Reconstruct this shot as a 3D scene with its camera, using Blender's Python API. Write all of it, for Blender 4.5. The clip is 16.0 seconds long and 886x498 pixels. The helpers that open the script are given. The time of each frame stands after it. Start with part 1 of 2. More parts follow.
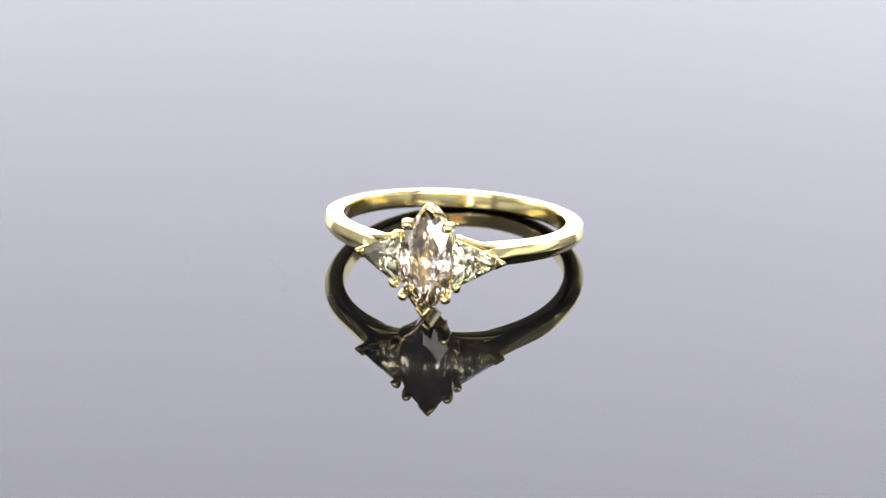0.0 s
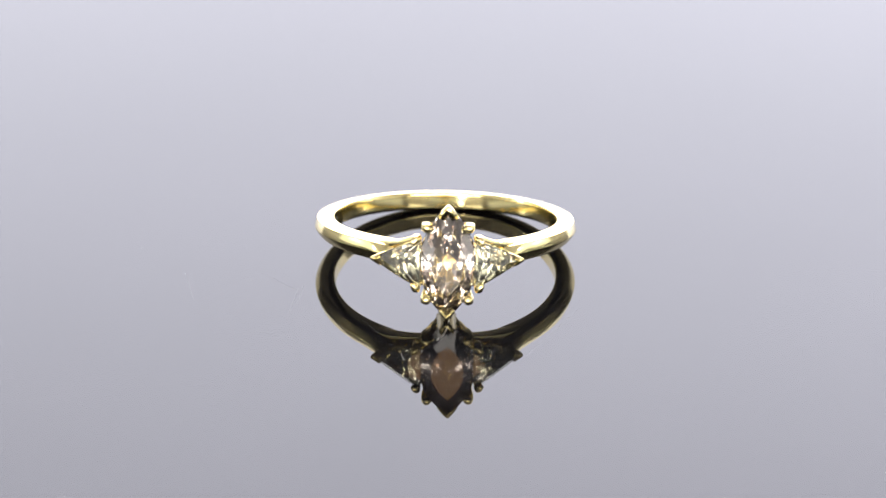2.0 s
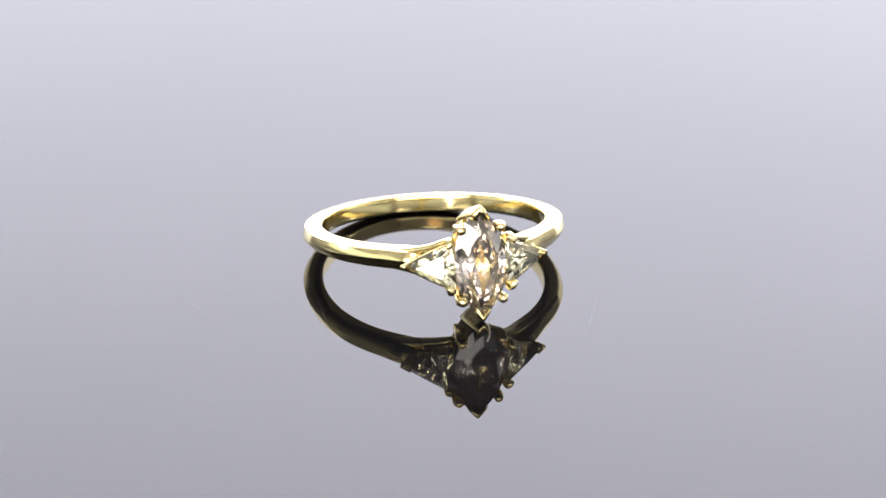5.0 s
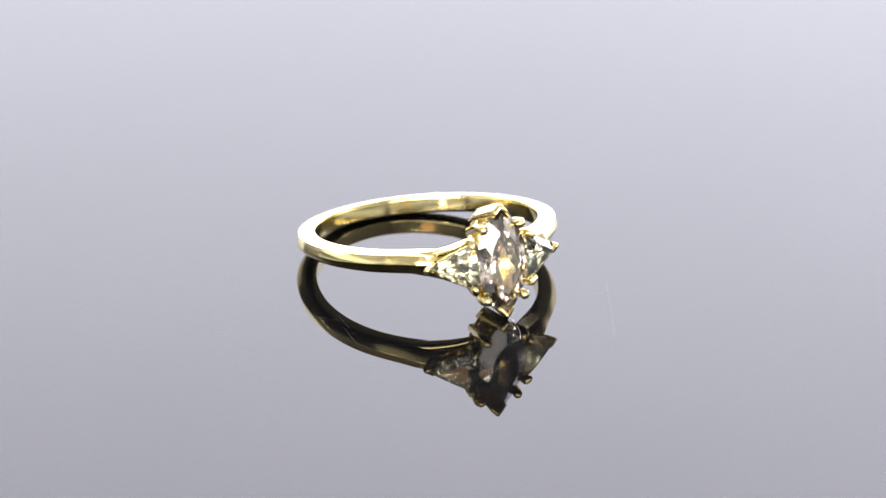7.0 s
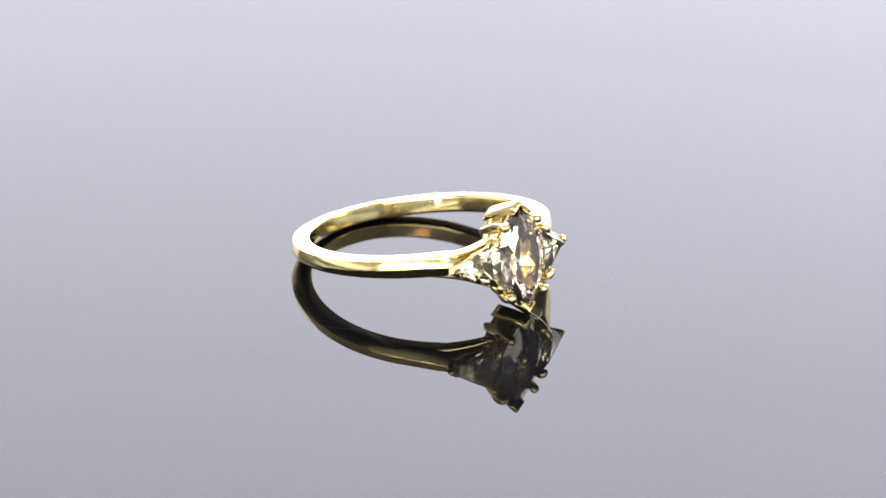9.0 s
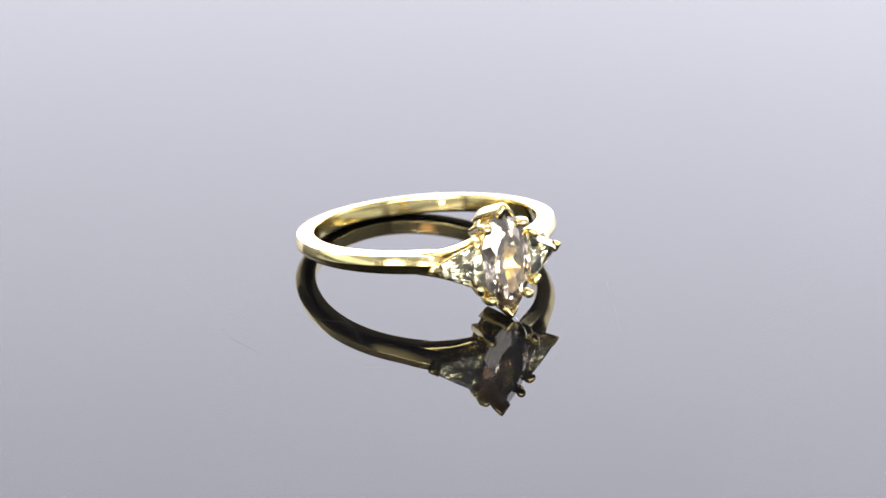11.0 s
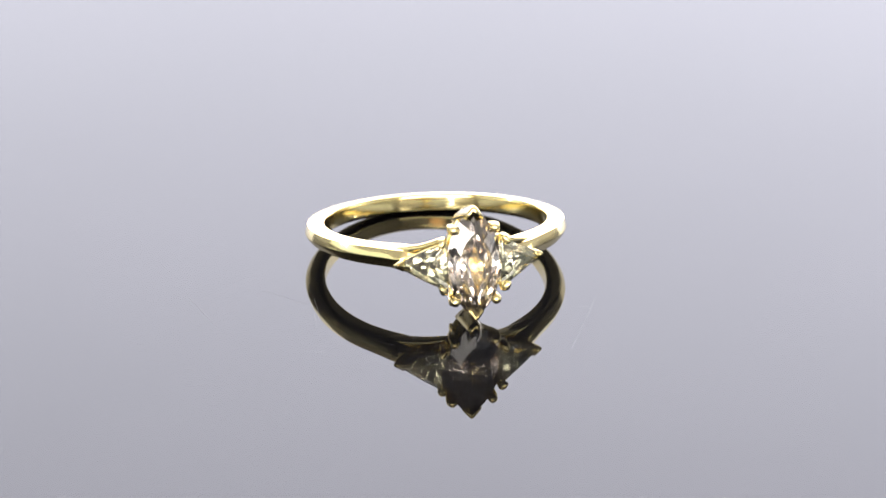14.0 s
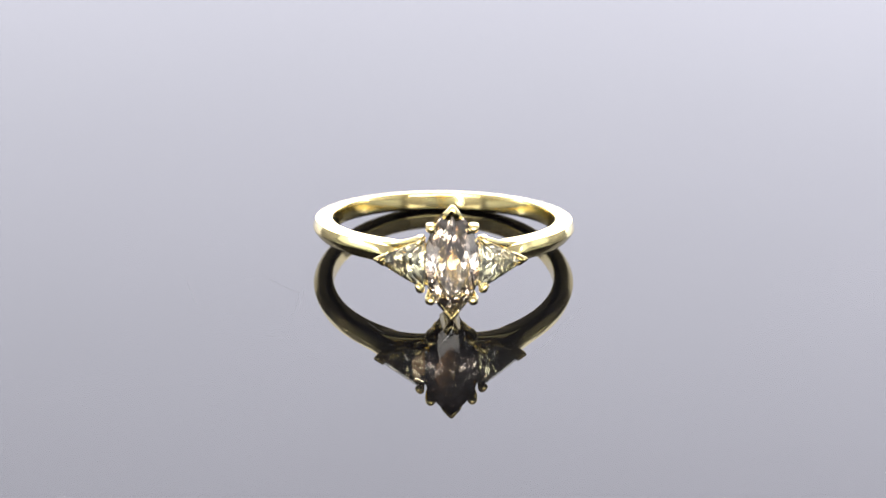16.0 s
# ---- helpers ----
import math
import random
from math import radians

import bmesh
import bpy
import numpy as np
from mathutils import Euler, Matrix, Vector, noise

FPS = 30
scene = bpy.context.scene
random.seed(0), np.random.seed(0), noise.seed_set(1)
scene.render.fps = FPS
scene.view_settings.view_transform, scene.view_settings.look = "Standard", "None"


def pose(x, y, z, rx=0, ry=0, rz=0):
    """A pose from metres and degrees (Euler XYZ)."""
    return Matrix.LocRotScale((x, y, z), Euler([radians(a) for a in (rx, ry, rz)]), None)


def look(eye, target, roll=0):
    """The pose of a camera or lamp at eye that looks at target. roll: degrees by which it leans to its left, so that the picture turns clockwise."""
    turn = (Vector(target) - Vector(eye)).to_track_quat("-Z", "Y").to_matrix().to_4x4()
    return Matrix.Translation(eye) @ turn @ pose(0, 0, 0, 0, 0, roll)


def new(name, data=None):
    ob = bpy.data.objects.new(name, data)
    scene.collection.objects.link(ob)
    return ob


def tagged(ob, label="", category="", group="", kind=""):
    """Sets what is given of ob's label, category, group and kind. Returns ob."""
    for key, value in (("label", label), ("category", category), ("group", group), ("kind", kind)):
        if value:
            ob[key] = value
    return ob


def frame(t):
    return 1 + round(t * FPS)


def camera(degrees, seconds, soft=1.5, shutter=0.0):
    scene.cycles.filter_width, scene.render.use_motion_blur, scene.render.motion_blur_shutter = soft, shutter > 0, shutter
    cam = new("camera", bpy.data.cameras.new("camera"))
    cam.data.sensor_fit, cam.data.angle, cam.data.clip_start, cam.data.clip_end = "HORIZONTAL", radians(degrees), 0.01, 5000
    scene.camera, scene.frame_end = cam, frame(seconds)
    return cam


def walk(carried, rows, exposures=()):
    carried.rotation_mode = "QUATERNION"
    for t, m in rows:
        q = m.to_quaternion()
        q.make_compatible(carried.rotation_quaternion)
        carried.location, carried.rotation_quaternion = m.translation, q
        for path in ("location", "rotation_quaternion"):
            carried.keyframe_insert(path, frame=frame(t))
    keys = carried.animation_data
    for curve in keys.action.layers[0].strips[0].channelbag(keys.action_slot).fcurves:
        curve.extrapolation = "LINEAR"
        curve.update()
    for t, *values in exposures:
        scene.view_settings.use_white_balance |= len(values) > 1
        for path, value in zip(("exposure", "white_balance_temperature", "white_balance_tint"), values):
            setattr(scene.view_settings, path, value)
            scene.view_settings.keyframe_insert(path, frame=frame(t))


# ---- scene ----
MM = 0.001

# camera: held still on a stand in front of the turntable
cam = camera(15.214, 16.0, soft=1.3)
EYE = (-1.576 * MM, (4.132 - 256.36 * math.cos(radians(23.511))) * MM, 256.36 * math.sin(radians(23.511)) * MM)
TARGET = (-1.576 * MM, 4.132 * MM, 0.0)
walk(cam, [(0.0, look(EYE, TARGET, 0.29)), (16.0, look(EYE, TARGET, 0.29))])
cam.data.dof.use_dof = True
cam.data.dof.focus_distance = 0.249
cam.data.dof.aperture_fstop = 36.0
scene.cycles.max_bounces = 24
scene.cycles.transmission_bounces = 24

# room light outside the tent, seen only through its front opening
world = bpy.data.worlds.new("room")
scene.world = world
world.use_nodes = True
world.node_tree.nodes["Background"].inputs["Color"].default_value = (0.75, 0.8, 0.9, 1)
world.node_tree.nodes["Background"].inputs["Strength"].default_value = 0.8


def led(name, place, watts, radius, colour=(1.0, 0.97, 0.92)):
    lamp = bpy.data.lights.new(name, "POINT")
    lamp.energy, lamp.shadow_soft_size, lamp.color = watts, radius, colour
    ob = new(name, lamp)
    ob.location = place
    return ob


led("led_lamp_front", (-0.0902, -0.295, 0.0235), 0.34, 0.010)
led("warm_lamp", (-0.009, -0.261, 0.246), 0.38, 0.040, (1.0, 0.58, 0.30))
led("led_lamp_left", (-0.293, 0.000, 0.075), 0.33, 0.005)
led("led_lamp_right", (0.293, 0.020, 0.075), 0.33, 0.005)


# ---- materials ----
def material(name):
    m = bpy.data.materials.new(name)
    m.use_nodes = True
    nt = m.node_tree
    return m, nt, nt.nodes["Principled BSDF"]


def node(nt, kind, **values):
    n = nt.nodes.new(kind)
    for key, value in values.items():
        n.inputs[key].default_value = value
    return n


def gold_material():
    m, nt, b = material("polished_yellow_gold")
    tc = node(nt, "ShaderNodeTexCoord")
    b.inputs["Metallic"].default_value = 1.0
    tone = node(nt, "ShaderNodeTexNoise", Scale=260.0, Detail=3.0)
    nt.links.new(tc.outputs["Object"], tone.inputs["Vector"])
    ramp = node(nt, "ShaderNodeValToRGB")
    ramp.color_ramp.elements[0].position, ramp.color_ramp.elements[1].position = 0.3, 0.7
    ramp.color_ramp.elements[0].color = (0.84, 0.695, 0.315, 1)
    ramp.color_ramp.elements[1].color = (0.87, 0.735, 0.365, 1)
    nt.links.new(tone.outputs["Fac"], ramp.inputs["Fac"])
    nt.links.new(ramp.outputs["Color"], b.inputs["Base Color"])
    rough = node(nt, "ShaderNodeMapRange")
    rough.inputs["To Min"].default_value, rough.inputs["To Max"].default_value = 0.10, 0.18
    wear = node(nt, "ShaderNodeTexNoise", Scale=1500.0, Detail=4.0)
    nt.links.new(tc.outputs["Object"], wear.inputs["Vector"])
    nt.links.new(wear.outputs["Fac"], rough.inputs["Value"])
    nt.links.new(rough.outputs["Result"], b.inputs["Roughness"])
    bump = node(nt, "ShaderNodeBump", Strength=0.05, Distance=0.00004)
    nt.links.new(wear.outputs["Fac"], bump.inputs["Height"])
    nt.links.new(bump.outputs["Normal"], b.inputs["Normal"])
    return m


def diamond_material(name, tint, lift_tone):
    """Clear faceted diamond; a little diffuse haze is mixed in to lift its darks."""
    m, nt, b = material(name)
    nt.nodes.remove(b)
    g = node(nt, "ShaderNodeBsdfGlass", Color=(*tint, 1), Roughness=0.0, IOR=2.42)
    d = node(nt, "ShaderNodeBsdfDiffuse", Color=(*lift_tone, 1))
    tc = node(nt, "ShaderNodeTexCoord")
    mottle = node(nt, "ShaderNodeTexNoise", Scale=900.0, Detail=3.0)
    nt.links.new(tc.outputs["Object"], mottle.inputs["Vector"])
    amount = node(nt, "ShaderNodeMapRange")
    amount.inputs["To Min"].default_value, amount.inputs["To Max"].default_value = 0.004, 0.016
    nt.links.new(mottle.outputs["Fac"], amount.inputs["Value"])
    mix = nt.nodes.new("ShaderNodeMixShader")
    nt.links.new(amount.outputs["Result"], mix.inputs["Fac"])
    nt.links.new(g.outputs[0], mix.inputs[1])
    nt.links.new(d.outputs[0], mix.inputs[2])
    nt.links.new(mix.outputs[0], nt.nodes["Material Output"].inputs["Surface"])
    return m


def black_gloss_material():
    m, nt, b = material("black_gloss_acrylic")
    tc = node(nt, "ShaderNodeTexCoord")
    b.inputs["IOR"].default_value = 1.28
    mottle = node(nt, "ShaderNodeTexNoise", Scale=45.0, Detail=5.0)
    nt.links.new(tc.outputs["Object"], mottle.inputs["Vector"])
    ramp = node(nt, "ShaderNodeValToRGB")
    ramp.color_ramp.elements[0].position, ramp.color_ramp.elements[1].position = 0.35, 0.75
    ramp.color_ramp.elements[0].color = (0.0022, 0.0022, 0.0026, 1)
    ramp.color_ramp.elements[1].color = (0.0055, 0.0055, 0.0062, 1)
    nt.links.new(mottle.outputs["Fac"], ramp.inputs["Fac"])
    nt.links.new(ramp.outputs["Color"], b.inputs["Base Color"])
    b.inputs["Roughness"].default_value = 0.012
    grain = node(nt, "ShaderNodeTexNoise", Scale=6.0, Detail=2.0)
    nt.links.new(tc.outputs["Object"], grain.inputs["Vector"])
    bump = node(nt, "ShaderNodeBump", Strength=0.15, Distance=0.00005)
    nt.links.new(grain.outputs["Fac"], bump.inputs["Height"])
    nt.links.new(bump.outputs["Normal"], b.inputs["Normal"])
    return m


def plain_material(name, colour, roughness=0.5, metallic=0.0, spread=0.06, scale=60.0):
    m, nt, b = material(name)
    tc = node(nt, "ShaderNodeTexCoord")
    n = node(nt, "ShaderNodeTexNoise", Scale=scale, Detail=4.0)
    nt.links.new(tc.outputs["Object"], n.inputs["Vector"])
    ramp = node(nt, "ShaderNodeValToRGB")
    ramp.color_ramp.elements[0].color = (*[c * (1 - spread) for c in colour], 1)
    ramp.color_ramp.elements[1].color = (*[min(1, c * (1 + spread)) for c in colour], 1)
    nt.links.new(n.outputs["Fac"], ramp.inputs["Fac"])
    nt.links.new(ramp.outputs["Color"], b.inputs["Base Color"])
    b.inputs["Roughness"].default_value, b.inputs["Metallic"].default_value = roughness, metallic
    return m


def diffuser_material(name, colour, strength, lean=0.0, rise=0.0):
    """White tent fabric whose glow is put in as emission; no lamps stand outside."""
    m, nt, b = material(name)
    tc = node(nt, "ShaderNodeTexCoord")
    folds = node(nt, "ShaderNodeTexNoise", Scale=3.0, Detail=3.0)
    nt.links.new(tc.outputs["Object"], folds.inputs["Vector"])
    power = node(nt, "ShaderNodeMapRange")
    power.inputs["To Min"].default_value, power.inputs["To Max"].default_value = 0.93 * strength, 1.07 * strength
    nt.links.new(folds.outputs["Fac"], power.inputs["Value"])
    b.inputs["Base Color"].default_value = (0.25, 0.25, 0.25, 1)
    b.inputs["Roughness"].default_value = 0.9
    b.inputs["Emission Color"].default_value = (*colour, 1)
    # painted glow ramp: emission grows towards +x and upwards
    axes = node(nt, "ShaderNodeSeparateXYZ")
    nt.links.new(tc.outputs["Object"], axes.inputs["Vector"])
    slope = nt.nodes.new("ShaderNodeMath")
    slope.operation = "MULTIPLY_ADD"
    slope.inputs[1].default_value, slope.inputs[2].default_value = lean, 1.0
    nt.links.new(axes.outputs["X"], slope.inputs[0])
    height = nt.nodes.new("ShaderNodeMath")
    height.operation = "MULTIPLY_ADD"
    height.inputs[1].default_value = rise
    nt.links.new(axes.outputs["Z"], height.inputs[0])
    nt.links.new(slope.outputs[0], height.inputs[2])
    total = nt.nodes.new("ShaderNodeMath")
    total.operation = "MULTIPLY"
    nt.links.new(power.outputs["Result"], total.inputs[0])
    nt.links.new(height.outputs[0], total.inputs[1])
    nt.links.new(total.outputs[0], b.inputs["Emission Strength"])
    return m


GOLD = gold_material()
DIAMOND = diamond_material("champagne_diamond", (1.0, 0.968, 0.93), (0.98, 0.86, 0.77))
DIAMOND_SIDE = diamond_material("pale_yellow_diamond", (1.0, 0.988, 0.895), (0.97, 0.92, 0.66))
BLACK = black_gloss_material()
DARK = plain_material("black_plastic", (0.02, 0.02, 0.022), 0.4)
TABLE = plain_material("dark_table_cloth", (0.03, 0.03, 0.032), 0.9, spread=0.1)
FRONT_FILL = diffuser_material("front_fill", (1.0, 0.97, 0.93), 8.8)
STRIP_FILL = diffuser_material("strip_fill", (0.86, 0.93, 1.0), 1.0)
SCRATCH = plain_material("scratched_acrylic", (0.16, 0.16, 0.17), 0.6)
FIBRE = plain_material("pale_lint", (0.55, 0.53, 0.5), 0.6)
# glow put into the front wall to lighten dark facets
FRONT_WALL = diffuser_material("front_wall_fill", (1.0, 0.93, 0.86), 0.36)
CLOTH = plain_material("grey_brown_tent_cloth", (0.50, 0.46, 0.41), 0.9, spread=0.04, scale=8.0)
BACK_CLOTH = diffuser_material("back_diffuser", (0.877, 0.875, 1.0), 4.65, 0.60, 2.4)
TOP_CLOTH = diffuser_material("top_diffuser", (0.95, 0.93, 0.98), 1.7)
# faint glow added to the side walls, softening contrast in the stones
SIDE_CLOTH = diffuser_material("side_fill", (0.95, 0.94, 1.0), 0.08)
DIODE = diffuser_material("white_diode", (1.0, 0.95, 0.85), 380.0)


# ---- mesh tools (ring measures in millimetres) ----
def part(name, bm, mat, parent, label="", smooth=True, size=1.0):
    bmesh.ops.scale(bm, vec=(size, size, size), verts=bm.verts)
    bmesh.ops.recalc_face_normals(bm, faces=bm.faces)
    mesh = bpy.data.meshes.new(name)
    bm.to_mesh(mesh)
    bm.free()
    mesh.materials.append(mat)
    for p in mesh.polygons:
        p.use_smooth = smooth
    ob = new(name, mesh)
    ob.parent = parent
    if label:
        tagged(ob, label)
    return ob


def box_bm(x0, x1, y0, y1, z0, z1):
    bm = bmesh.new()
    bmesh.ops.create_cube(bm, size=1.0)
    for v in bm.verts:
        v.co = Vector((x0 if v.co.x < 0 else x1, y0 if v.co.y < 0 else y1, z0 if v.co.z < 0 else z1))
    return bm


def loft(bm, rings, closed_loop=False, caps=True):
    """Skins a row of equal rings of points."""
    made = [[bm.verts.new(Vector(p) * MM) for p in ring] for ring in rings]
    n = len(made[0])
    pairs = list(zip(made, made[1:])) + ([(made[-1], made[0])] if closed_loop else [])
    for a, b in pairs:
        for i in range(n):
            bm.faces.new((a[i], a[(i + 1) % n], b[(i + 1) % n], b[i]))
    if caps and not closed_loop:
        bm.faces.new(made[0])
        bm.faces.new(made[-1][::-1])
    return bm


def smooth_line(points, steps=5):
    """A rounded path with radii through (x, y, z, radius) points."""
    p = [Vector(q[:3]) for q in points]
    r = [q[3] for q in points]
    out = []
    for i in range(len(p) - 1):
        a, b, c, d = p[max(i - 1, 0)], p[i], p[i + 1], p[min(i + 2, len(p) - 1)]
        for k in range(steps):
            t = k / steps
            q = 0.5 * ((2 * b) + (c - a) * t + (2 * a - 5 * b + 4 * c - d) * t * t + (3 * b - a - 3 * c + d) * t ** 3)
            out.append((q, r[i] + (r[i + 1] - r[i]) * t))
    out.append((p[-1], r[-1]))
    return out


def tube(points, sides=12, closed=False, flat=1.0, up=(0, 0, 1), round_end=True, square=2.0):
    """A round or flattened bar along a path of (x, y, z, radius); square above 2 makes its section a rounded rectangle."""
    def bent(c):
        return math.copysign(abs(c) ** (2 / square), c)

    line = smooth_line(points) if not closed else [(Vector(q[:3]), q[3]) for q in points]
    if round_end and not closed:
        q, r = line[-1]
        d = (line[-1][0] - line[-2][0]).normalized()
        line += [(q + d * r * math.sin(a), r * math.cos(a)) for a in (0.45, 0.85, 1.2, 1.45)]
    rings = []
    for i, (q, r) in enumerate(line):
        n = len(line)
        a = line[(i - 1) % n][0] if closed else line[max(i - 1, 0)][0]
        b = line[(i + 1) % n][0] if closed else line[min(i + 1, n - 1)][0]
        d = (b - a).normalized()
        side = d.cross(Vector(up))
        if side.length < 1e-3:
            side = d.cross(Vector((1, 0, 0)))
        side.normalize()
        rise = side.cross(d)
        rings.append([q + side * (r * bent(math.cos(2 * math.pi * k / sides))) + rise * (r * flat * bent(math.sin(2 * math.pi * k / sides))) for k in range(sides)])
    return loft(bmesh.new(), rings, closed_loop=closed)


# ---- setting: light tent ----
def tent():
    w, f, b, h, low, t = 0.36, -0.42, 0.36, 0.56, -0.045, 0.004
    floor = part("floor", box_bm(-w, w, f, b, low - t, low), TABLE, None, smooth=False)
    tagged(floor, "dark grey cloth floor of a photo tent", "floor", kind="structure")
    back = part("wall_back", box_bm(-w, w, b, b + t, low, h), BACK_CLOTH, None, smooth=False)
    tagged(back, "glowing white diffuser cloth behind the turntable", "wall", kind="structure")
    for name, x in (("wall_west", -w - t), ("wall_east", w)):
        side = part(name, box_bm(x, x + t, f, b, low, h), SIDE_CLOTH, None, smooth=False)
        tagged(side, "pale cloth side of the light tent, faint glow added", "wall", kind="structure")
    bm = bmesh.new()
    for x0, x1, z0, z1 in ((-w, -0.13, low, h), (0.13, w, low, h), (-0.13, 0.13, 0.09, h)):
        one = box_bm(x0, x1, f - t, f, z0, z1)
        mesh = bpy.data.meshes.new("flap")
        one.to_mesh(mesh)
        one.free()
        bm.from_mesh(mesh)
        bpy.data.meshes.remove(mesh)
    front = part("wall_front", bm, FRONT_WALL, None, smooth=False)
    tagged(front, "brown tent front cloth with a camera opening, dim glow added as fill", "wall", kind="structure")
    top = part("ceiling", box_bm(-w, w, f, b, h, h + t), CLOTH, None, smooth=False)
    tagged(top, "grey-brown cloth top of the photo tent", "ceiling", kind="structure")


def softbox(m, half_x, half_y, cloth):
    """A flat softbox whose diffuser looks down its own -z."""
    box = tagged(new("softbox"), "unseen black softbox with a glowing white diffuser cloth, added for light", "softbox", group="studio softboxes")
    part("housing", box_bm(-half_x, half_x, -half_y, half_y, 0.0, 0.05), DARK, box, smooth=False)
    part("diffuser", box_bm(-half_x + 0.01, half_x - 0.01, -half_y + 0.01, half_y - 0.01, -0.008, -0.0005), cloth, box, "glowing white diffuser", smooth=False)
    box.matrix_basis = m
    return box


def led_bar(m, count):
    """A slim bar with a row of small bright diodes that look down its own -z."""
    bar = tagged(new("led_bar"), "slim black bar with a row of bright white diodes", "lamp")
    long = 0.018 * count
    part("rail", box_bm(-long / 2 - 0.01, long / 2 + 0.01, -0.008, 0.008, 0.0, 0.008), DARK, bar, smooth=False)
    first = None
    for k in range(count):
        if first is None:
            bm = bmesh.new()
            bmesh.ops.create_icosphere(bm, subdivisions=2, radius=0.0034)
            diode = first = part("diode", bm, DIODE, bar)
        else:
            diode = new("diode", first.data)
            diode.parent = bar
        diode.location = (0.018 * (k - (count - 1) / 2), 0, -0.002)
    bar.matrix_basis = m


tent()
softbox(pose(0, 0.21, 0.505), 0.26, 0.12, TOP_CLOTH)
# unseen front softbox, added to brighten the stones
softbox(look((0, -0.360, 0.132), (0, 0, 0.07)), 0.29, 0.078, FRONT_FILL)
# unseen side strips, added to light the band's outer face; cool for bluish glints
softbox(look((-0.308, -0.10, 0.055), (0, -0.10, 0.04)), 0.20, 0.050, STRIP_FILL)
softbox(look((0.308, -0.10, 0.055), (0, -0.10, 0.04)), 0.20, 0.050, STRIP_FILL)
led_bar(look((0, -0.4119, 0.50), (0, 0, 0.50)), 14)


# ---- turntable ----
def turntable():
    base = tagged(new("motor_unit"), "low black plastic motor base under the turning plate", "turntable")
    base.location = (0, 0, -0.045)
    bm = bmesh.new()
    prof = [(0, 0), (75, 0), (78, 2), (78, 24), (75, 27), (0, 27)]
    n = 64
    loft(bm, [[(r * math.cos(2 * math.pi * k / n), r * math.sin(2 * math.pi * k / n), z) for k in range(n)] for r, z in prof[1:-1]])
    part("housing", bm, DARK, base)
    bm = bmesh.new()
    prof = [(12, 27), (12, 34)]
    loft(bm, [[(r * math.cos(2 * math.pi * k / n), r * math.sin(2 * math.pi * k / n), z) for k in range(n)] for r, z in prof])
    part("spindle", bm, DARK, base)
    bm = bmesh.new()
    prof = [(160, -11), (162.5, -10.4), (163, -9), (163, -2), (162.4, -0.6), (161, 0)]
    n = 160
    loft(bm, [[(r * math.cos(2 * math.pi * k / n), r * math.sin(2 * math.pi * k / n), z) for k in range(n)] for r, z in prof])
    plate = part("turntable_plate", bm, BLACK, None)
    for p in plate.data.polygons:
        p.use_smooth = len(p.vertices) == 4
    return tagged(plate, "polished black acrylic turntable plate, mirror-like, with hairline scratches", "turntable")


plate = turntable()


def scratches():
    """Fine scratches and lint that turn with the plate, in millimetres from its middle."""
    lines = (((-15.6, -0.1), (-14.8, -0.9), (-13.7, -2.3), (-12.6, -3.5)), ((-12.1, -2.4), (-12.3, -4.5), (-12.6, -6.5)), ((-12.5, -3.3), (-12.7, -5.2), (-13.1, -7.9)),
             ((-25.3, 5.1), (-24.7, 4.2)), ((-21.2, -0.1), (-20.8, -2.3), (-20.2, -5.6)), ((-22.1, 1.1), (-21.6, 0.3)), ((-12.5, -14.5), (-11.2, -15.1)),
             ((4.1, -15.4), (6.2, -11.4), (8.4, -7.0)), ((6.7, -8.3), (7.5, -8.7)), ((-15.1, -11.0), (-13.9, -11.6), (-13.1, -11.7)), ((-7.6, -9.0), (-6.4, -11.2)),
             ((-9.2, -6.3), (-8.7, -6.3)), ((-9.3, -15.6), (-8.6, -15.7)))
    for line in lines:
        part("scratch", tube([(x, y, 0.003, 0.0038) for x, y in line], sides=6, flat=0.6), SCRATCH, plate, "pale hairline scratch")


def lint():
    bm = tube([(-1.40, -8.5, 0.05, 0.007), (-1.25, -9.6, 0.16, 0.007), (-1.45, -10.8, 0.12, 0.007), (-1.75, -11.8, 0.05, 0.012), (-2.2, -12.6, 0.03, 0.010)], sides=6)
    return tagged(part("lint_fibre", bm, FIBRE, None), "fine pale lint fibre lying on the black plate", "lint")


def dust():
    rng = random.Random(7)
    bm = bmesh.new()
    for _ in range(60):
        a, r = rng.uniform(0, 2 * math.pi), 48 * math.sqrt(rng.random())
        size = rng.uniform(0.008, 0.018) * MM
        place = Matrix.Translation((r * math.cos(a) * MM, r * math.sin(a) * MM, size * 0.5)) @ Matrix.Diagonal((size * rng.uniform(0.7, 2.0), size, size * 0.6, 1))
        bmesh.ops.create_icosphere(bm, subdivisions=1, radius=1.0, matrix=place)
    return tagged(part("dust", bm, SCRATCH, None), "tiny pale dust specks scattered on the black plate", "dust", kind="stuff")


scratches()
fibre = lint()
specks = dust()


# ---- ring ----
ZC = -0.15     # height of the stones' middle on the ring's own axis
HEAD = 0.982   # size of the setting and its stones


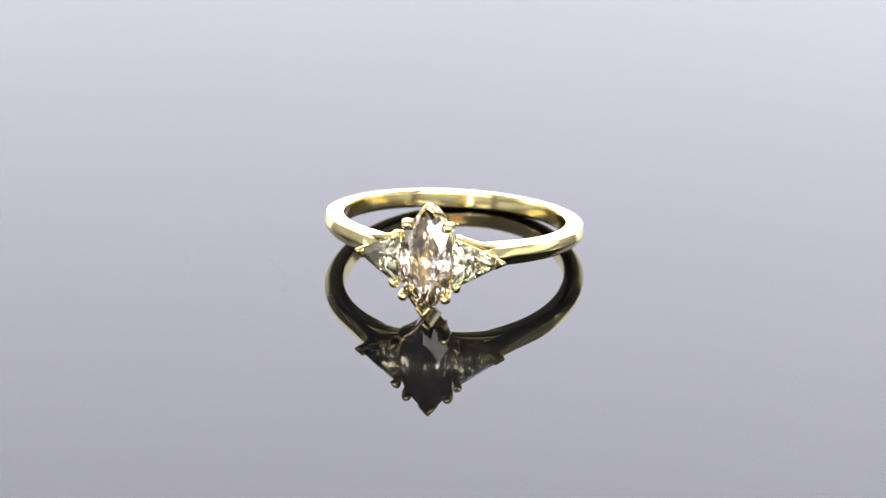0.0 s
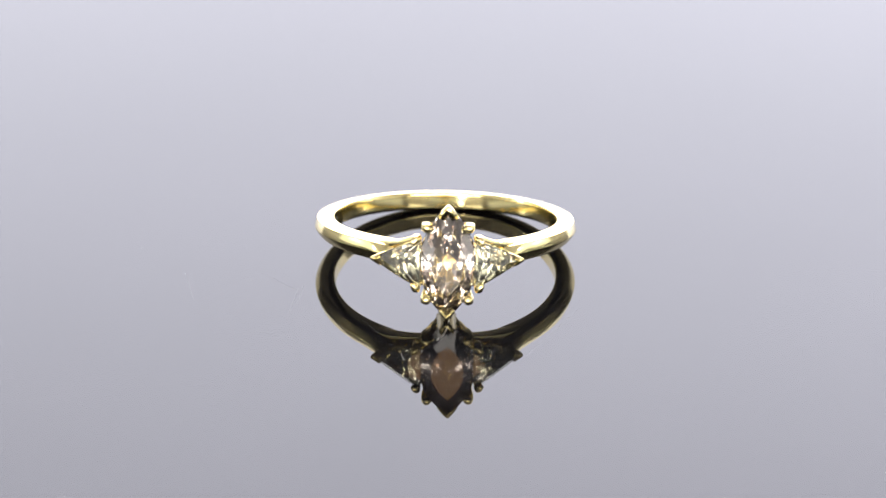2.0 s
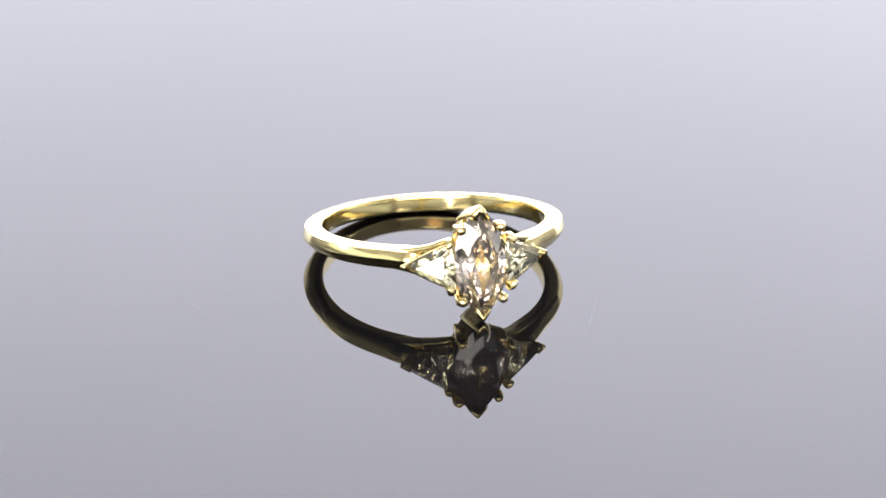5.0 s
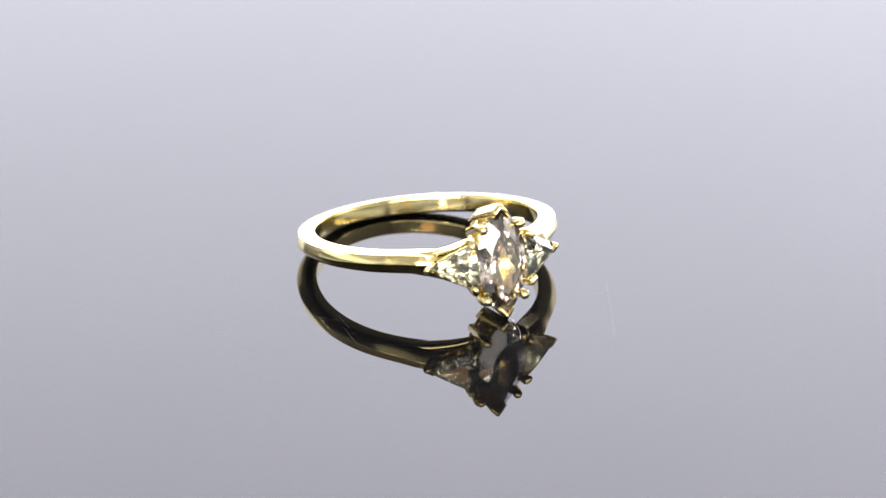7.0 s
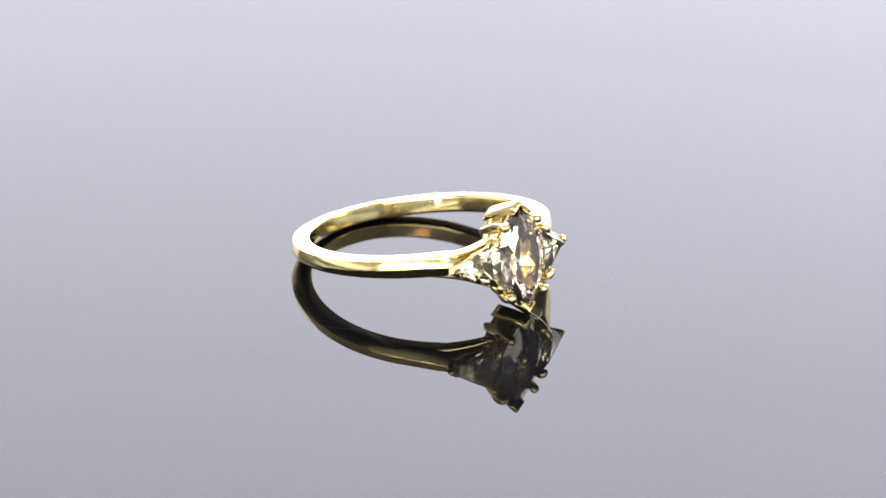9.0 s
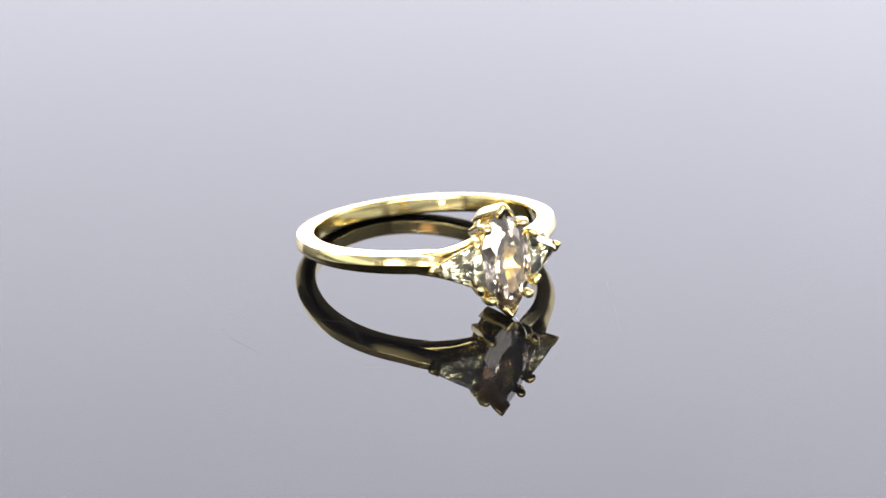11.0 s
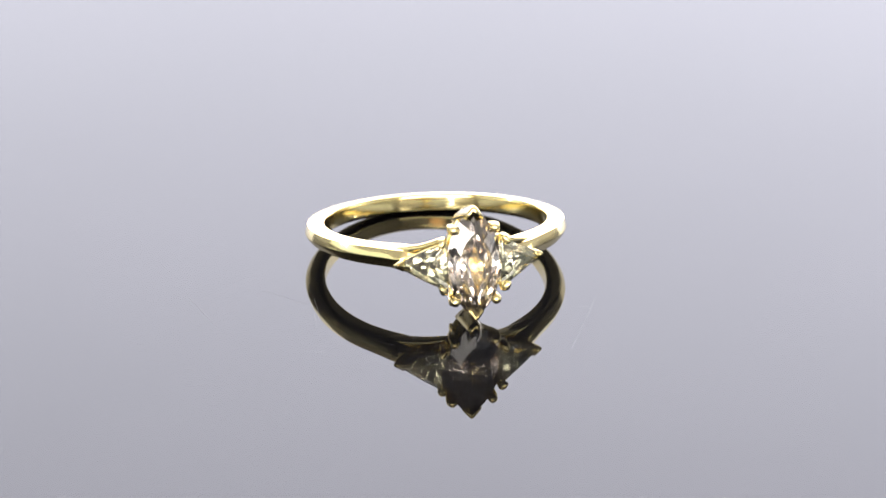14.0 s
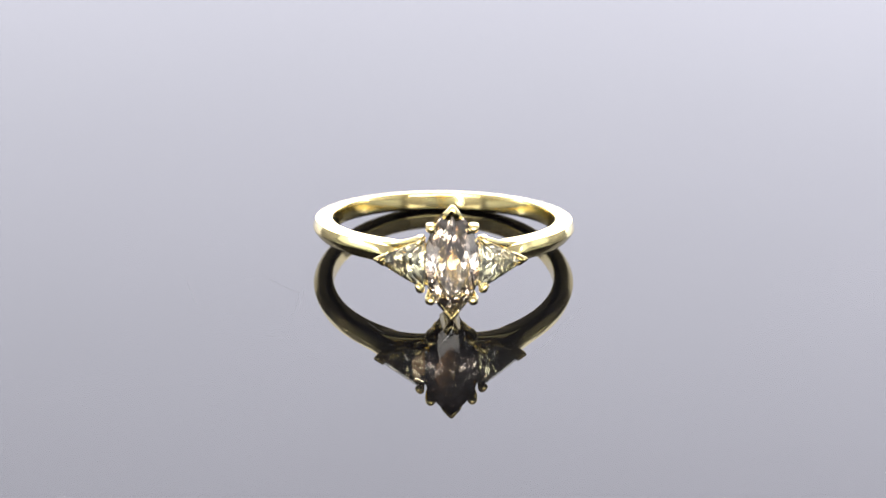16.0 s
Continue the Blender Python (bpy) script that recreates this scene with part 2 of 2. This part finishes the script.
def section(scale=1.0):
    """The band's cross-section: flat inside, soft knife edge outside."""
    half = [(8.50, 0.0), (8.50, 0.45), (8.52, 0.64), (8.58, 0.72), (8.70, 0.755), (9.10, 0.715), (9.50, 0.665), (9.76, 0.628), (9.84, 0.595),
            (9.90, 0.44), (9.955, 0.27), (9.995, 0.10), (10.025, -0.04)]
    low = [(10.027, -0.08), (10.0, -0.14), (9.92, -0.28), (9.82, -0.43), (9.71, -0.57), (9.60, -0.68), (9.47, -0.74), (9.28, -0.765), (9.0, -0.78), (8.70, -0.785), (8.58, -0.74), (8.52, -0.65), (8.50, -0.45)]
    return [(9.3 + (r - 9.3) * scale, z * scale) for r, z in half + low]


def band():
    """The band deepens below towards the side stones and flares out to meet their tips."""
    rings = []
    n = 170
    for i in range(n + 1):
        a = radians(14 + 332 * i / n)
        near = min(a - radians(14), radians(346) - a)
        k = min(1.0, near / radians(18))
        s = 0.58 + 0.42 * k * (2 - k)
        deep = 0.86 + 0.43 * math.exp(-((near - radians(12)) / radians(46)) ** 2)
        out = 0.62 * math.exp(-((near - radians(12)) / radians(10)) ** 2)
        grown = [(r + out * (r - 8.5) / 1.5, z if z > -0.2 else -0.2 + (z + 0.2) * deep) for r, z in section(s)]
        rings.append([(r * math.sin(a), -r * math.cos(a), z) for r, z in grown])
    return loft(bmesh.new(), rings)


def marquise_outline(a, lh, wh):
    big = (lh * lh + wh * wh) / (2 * wh)
    z = lh * math.sin(a)
    x = math.sqrt(big * big - z * z) - (big - wh)
    return (x if math.cos(a) >= 0 else -x, z)


def triangle_outline(a, lx, hz):
    """A triangle with slightly bowed sides: the tip at +x."""
    corners = [(lx * 0.62, 0.0), (-lx * 0.38, hz), (-lx * 0.38, -hz)]
    k = (a / (2 * math.pi) * 3) % 3
    i, f = int(k), k - int(k)
    p, q = corners[i], corners[(i + 1) % 3]
    x, z = p[0] + (q[0] - p[0]) * f, p[1] + (q[1] - p[1]) * f
    bow = 1 + 0.10 * 4 * f * (1 - f)
    return (x * bow, z * bow)


def brilliant(outline, fold, table, crown, pavilion, girdle, bulge, rows, uneven, seed):
    """A brilliant cut on any outline: table, stars, bezels, girdle facets and several rows of pavilion facets down to the
    culet, slightly uneven as cut by hand, as a convex hull. +y points into the ring."""
    rng = random.Random(seed)
    pts = []
    n = fold * 2

    def row(count, shift, scale, y, off=0.0):
        for k in range(count):
            x, z = outline(2 * math.pi * (k + shift + rng.uniform(-6, 6) * off) / count)
            grow = scale * (1 + rng.uniform(-off, off))
            pts.append((x * grow, y * (1 + rng.uniform(-off, off) * 0.6), z * grow))

    row(n, 0, 1.0, -girdle / 2)
    row(n, 0, 1.0, girdle / 2)
    row(fold, 0, table, -crown)
    row(fold, 0.5, 0.5 + table / 2, -crown * 0.56)
    for k in range(rows):
        scale = 0.12 + 0.76 * (k + 0.5) / rows
        row(fold, 0.5 * (k % 2), scale, pavilion * (1 - scale ** bulge), uneven)
    pts.append((0, pavilion, 0))
    bm = bmesh.new()
    verts = [bm.verts.new(Vector(p)) for p in pts]
    done = bmesh.ops.convex_hull(bm, input=verts)
    drop = {g for g in done["geom_interior"] + done["geom_unused"] if isinstance(g, bmesh.types.BMVert)}
    bmesh.ops.delete(bm, geom=list(drop), context="VERTS")
    bmesh.ops.scale(bm, vec=(MM, MM, MM), verts=bm.verts)
    return bm


def v_prong(sign):
    """The chevron claw that wraps a point of the long stone, with its bar down to the gallery."""
    outer = [(-0.78, 3.58), (-0.44, 4.06), (-0.16, 4.39), (0, 4.47), (0.16, 4.39), (0.44, 4.06), (0.78, 3.58)]
    inner = [(0.46, 3.46), (0.24, 3.82), (0.0, 4.08), (-0.24, 3.82), (-0.46, 3.46)]
    lip = [(0.46, 3.46), (0.23, 3.77), (0.0, 3.95), (-0.23, 3.77), (-0.46, 3.46)]
    if sign < 0:
        outer = [(-0.64, 3.74), (-0.38, 4.08), (-0.13, 4.39), (0, 4.455), (0.13, 4.39), (0.38, 4.08), (0.64, 3.74)]
        lip = [(0.50, 3.52), (0.26, 3.88), (0.0, 4.10), (-0.26, 3.88), (-0.50, 3.52)]
    rings = []
    for y, sx, dz, ins in ((-8.9, 1.20, -0.92, inner), (-9.5, 1.20, -0.74, inner), (-10.6, 1.14, -0.40, inner), (-11.6, 1.04, -0.12, inner), (-12.1, 1.0, 0.0, inner),
                           (-12.28, 1.0, 0.0, lip), (-12.45, 0.93, -0.05, lip), (-12.54, 0.75, -0.14, lip)):
        rings.append([(x * sx, y, ZC + sign * (z + dz)) for x, z in outer + ins])
    bm = loft(bmesh.new(), rings)
    bmesh.ops.bevel(bm, geom=[e for e in bm.edges if len(e.link_faces) == 2 and e.calc_face_angle(0) > 0.9], offset=0.05 * MM, segments=2, affect="EDGES")
    return bm


def bead(bm, place, radius):
    bmesh.ops.create_uvsphere(bm, u_segments=18, v_segments=12, radius=radius * MM, matrix=Matrix.Translation(Vector(place) * MM))
    return bm


def claw(sx, sz):
    """A flat-sided bar that ends in a round bead over the stone's edge."""
    low = 1.03 if sz < 0 else 1.0
    bm = tube([(sx * 0.85, -8.8, ZC + sz * 1.75, 0.33), (sx * 1.20, -10.2, ZC + sz * 2.25, 0.33), (sx * 1.58, -11.4, ZC + sz * low * 2.66, 0.32),
               (sx * 1.70, -12.10, ZC + sz * low * 2.75, 0.30), (sx * 1.62, -12.42, ZC + sz * low * 2.73, 0.27)], sides=16, square=4.0)
    return bead(bm, (sx * 1.58, -12.40, ZC + sz * low * 2.71), 0.375)


def gallery():
    n = 48
    pts = []
    for k in range(n):
        x, z = marquise_outline(2 * math.pi * k / n, 3.40, 1.35)
        pts.append((x, -9.45, ZC + z, 0.31))
    return tube(pts, sides=10, closed=True, up=(0, 1, 0))


def blocking_cup():
    """A shallow cup added behind the long stone to block the back wall's glow."""
    n = 48
    rings = []
    for y, grow in ((-9.22, 0.94), (-9.30, 1.0), (-9.60, 1.02), (-10.85, 1.09), (-10.92, 1.07), (-10.88, 1.03), (-9.80, 0.94), (-9.68, 0.86)):
        ring = [marquise_outline(2 * math.pi * k / n, 3.42 * grow, 1.42 * grow) for k in range(n)]
        rings.append([(x, y, ZC + z) for x, z in ring])
    return loft(bmesh.new(), rings)


# triangular side stones: inner edge beside the long stone, tip towards the band
TIP, EDGE = (5.64, -10.38), (2.10, -12.13)


def side_frame(sx):
    u = Vector((TIP[0] - EDGE[0], TIP[1] - EDGE[1], 0))
    long = u.length
    u.normalize()
    inward = Vector((-u.y, u.x, 0))
    if inward.y < 0:
        inward = -inward
    centre = Vector((EDGE[0], EDGE[1], ZC - 0.08)) + u * long * 0.38
    m = Matrix(((u.x, inward.x, 0, centre.x), (u.y, inward.y, 0, centre.y), (0, 0, 1, centre.z), (0, 0, 0, 1)))
    return (Matrix.Diagonal((sx, 1, 1, 1)) @ m), long


def side_stone(sx):
    m, long = side_frame(sx)
    bm = brilliant(lambda a: triangle_outline(a, long, 1.86), 30, 0.48, 0.45, 1.75, 0.08, 1.2, 10, 0.07, 11 + sx)
    m2 = m.copy()
    m2.translation = m2.translation * MM
    bmesh.ops.transform(bm, matrix=m2, verts=bm.verts)
    return bm


def side_claw(sx, sz):
    z = ZC - 0.08
    return tube([(sx * 2.35, -10.5, z + sz * 1.00, 0.27), (sx * 2.32, -11.2, z + sz * 1.58, 0.29), (sx * 2.32, -11.80, z + sz * 1.92, 0.30),
                 (sx * 2.38, -12.20, z + sz * 1.88, 0.30), (sx * 2.54, -12.34, z + sz * 1.64, 0.23)], sides=16, square=2.8)


def tip_claw(sx):
    """The small chevron that wraps the outer point of a side stone and runs down to the band."""
    m, long = side_frame(sx)
    tip = long * 0.62
    rings = []
    for y, back, grow, lip in ((2.1, 0.75, 1.15, 0.0), (1.2, 0.36, 1.1, 0.0), (0.4, 0.08, 1.04, 0.0), (0.0, 0.0, 1.0, 0.0), (-0.16, 0.0, 0.97, 0.12), (-0.27, 0.06, 0.80, 0.14)):
        rim = [(tip - 0.62, 0.47), (tip - 0.25, 0.27), (tip + 0.06, 0.12), (tip + 0.12, 0.0), (tip + 0.06, -0.12), (tip - 0.25, -0.27), (tip - 0.62, -0.47),
               (tip - 0.64 - lip, -0.20), (tip - 0.34 - lip, 0.0), (tip - 0.64 - lip, 0.20)]
        rings.append([m @ Vector((x - back, y, z * grow)) for x, z in rim])
    bm = loft(bmesh.new(), rings)
    bmesh.ops.bevel(bm, geom=[e for e in bm.edges if len(e.link_faces) == 2 and e.calc_face_angle(0) > 0.9], offset=0.04 * MM, segments=2, affect="EDGES")
    return bm


def shoulder(sx, sz):
    """A flat-topped bar that parts from the band and rises to a side stone's inner corner."""
    if sz < 0:
        return tube([(sx * 6.70, -6.70, -0.50, 0.34), (sx * 5.60, -7.55, -0.60, 0.42), (sx * 4.60, -8.35, -0.78, 0.46), (sx * 3.60, -9.10, -1.08, 0.45),
                     (sx * 2.75, -9.80, -1.48, 0.42), (sx * 1.90, -10.45, -1.98, 0.34)], flat=0.75, sides=16, square=4.5)
    return tube([(sx * 6.75, -6.80, 0.34, 0.28), (sx * 5.70, -7.75, 0.38, 0.33), (sx * 4.85, -8.60, 0.48, 0.35), (sx * 4.10, -9.40, ZC * 0.5 + 0.76, 0.34),
                 (sx * 3.25, -10.15, ZC + 1.12, 0.33), (sx * 2.25, -10.85, ZC + 1.60, 0.30)], flat=0.9, sides=16, square=3.5)


def marquise_seat():
    """The thin rail on which the long stone rests."""
    n = 48
    pts = []
    for k in range(n):
        x, z = marquise_outline(2 * math.pi * k / n, 3.75, 1.85)
        pts.append((x, -11.62, ZC + z, 0.13))
    return tube(pts, sides=8, closed=True, up=(0, 1, 0))


def side_seat(sx):
    m, long = side_frame(sx)
    pts = []
    n = 36
    for k in range(n):
        x, z = triangle_outline(2 * math.pi * k / n, long * 0.90, 1.68)
        q = m @ Vector((x, 0.34, z))
        pts.append((q.x, q.y, q.z, 0.12))
    return tube(pts, sides=8, closed=True, up=(0, 1, 0))


def bridge():
    rings = []
    for i in range(31):
        a = radians(-32 + 64 * i / 30)
        h = 0.42
        rings.append([(r * math.sin(a), -r * math.cos(a), z + ZC * 0.5) for r, z in ((8.5, -h), (8.5, h), (8.62, h + 0.06), (8.95, h + 0.05), (9.08, h * 0.7), (9.08, -h * 0.7), (8.95, -h - 0.05), (8.62, -h - 0.06))])
    return loft(bmesh.new(), rings)


def diamond_ring():
    ring = tagged(new("diamond_ring"), "yellow gold three-stone ring with champagne marquise and triangular diamonds", "ring")
    hoop = part("band", band(), GOLD, ring, "plain polished yellow gold band")
    count = len(section())
    for e in hoop.data.edges:
        if e.vertices[0] % count == 8 and e.vertices[1] % count == 8:
            e.use_edge_sharp = True
    part("bridge", bridge(), GOLD, ring)
    part("gallery_rail", gallery(), GOLD, ring, size=HEAD)
    part("blocking_cup", blocking_cup(), GOLD, ring, size=HEAD)
    for sx in (-1, 1):
        for sz in (1, -1):
            part("shoulder_bar", shoulder(sx, sz), GOLD, ring, size=HEAD)
    bm = brilliant(lambda a: marquise_outline(a, 4.24, 2.14), 22, 0.58, 0.62, 1.66, 0.08, 1.60, 11, 0.04, 5)
    bmesh.ops.translate(bm, vec=Vector((0, -12.08, ZC)) * MM, verts=bm.verts)
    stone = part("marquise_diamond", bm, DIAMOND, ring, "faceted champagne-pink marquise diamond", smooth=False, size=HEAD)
    part("seat_rail", marquise_seat(), GOLD, stone, size=HEAD)
    for sz in (1, -1):
        part("v_prong", v_prong(sz), GOLD, stone, "gold chevron claw", size=HEAD)
        for sx in (-1, 1):
            part("claw", claw(sx, sz), GOLD, stone, "round gold claw", size=HEAD)
    for sx in (-1, 1):
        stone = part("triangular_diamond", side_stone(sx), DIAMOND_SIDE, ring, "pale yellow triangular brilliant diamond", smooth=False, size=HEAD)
        part("seat_rail", side_seat(sx), GOLD, stone, size=HEAD)
        part("tip_claw", tip_claw(sx), GOLD, stone, size=HEAD)
        for sz in (1, -1):
            part("corner_claw", side_claw(sx, sz), GOLD, stone, size=HEAD)
    return ring


ring = diamond_ring()


# ---- what moves: the plate turns one way, then back ----
def turned(t):
    turn_back = 9.2
    return -10.26 + 5.533 * (t if t < turn_back else 2 * turn_back - t)


def ring_pose(t):
    return pose(0, 0, 0, 0, 0, turned(t)) @ pose(-1.349 * MM, 3.413 * MM, 2.335 * MM) @ pose(0, 0, 0, -10.263, 0, 0) @ pose(0, 0, 0, 0, 0.784, 0)


def motions():
    times = [0.0, 1.0, 2.0, 3.0, 4.0, 5.0, 6.0, 7.0, 8.0, 8.6, 9.0, 9.1, 9.2, 9.3, 9.4, 9.8, 10.4, 11.4, 12.4, 13.4, 14.4, 15.2, 16.0]
    walk(plate, [(t, pose(0, 0, 0, 0, 0, turned(t))) for t in times])
    for ob in (fibre, specks):
        walk(ob, [(t, pose(0, 0, 0, 0, 0, turned(t))) for t in times])
    walk(ring, [(t, ring_pose(t)) for t in times])


motions()
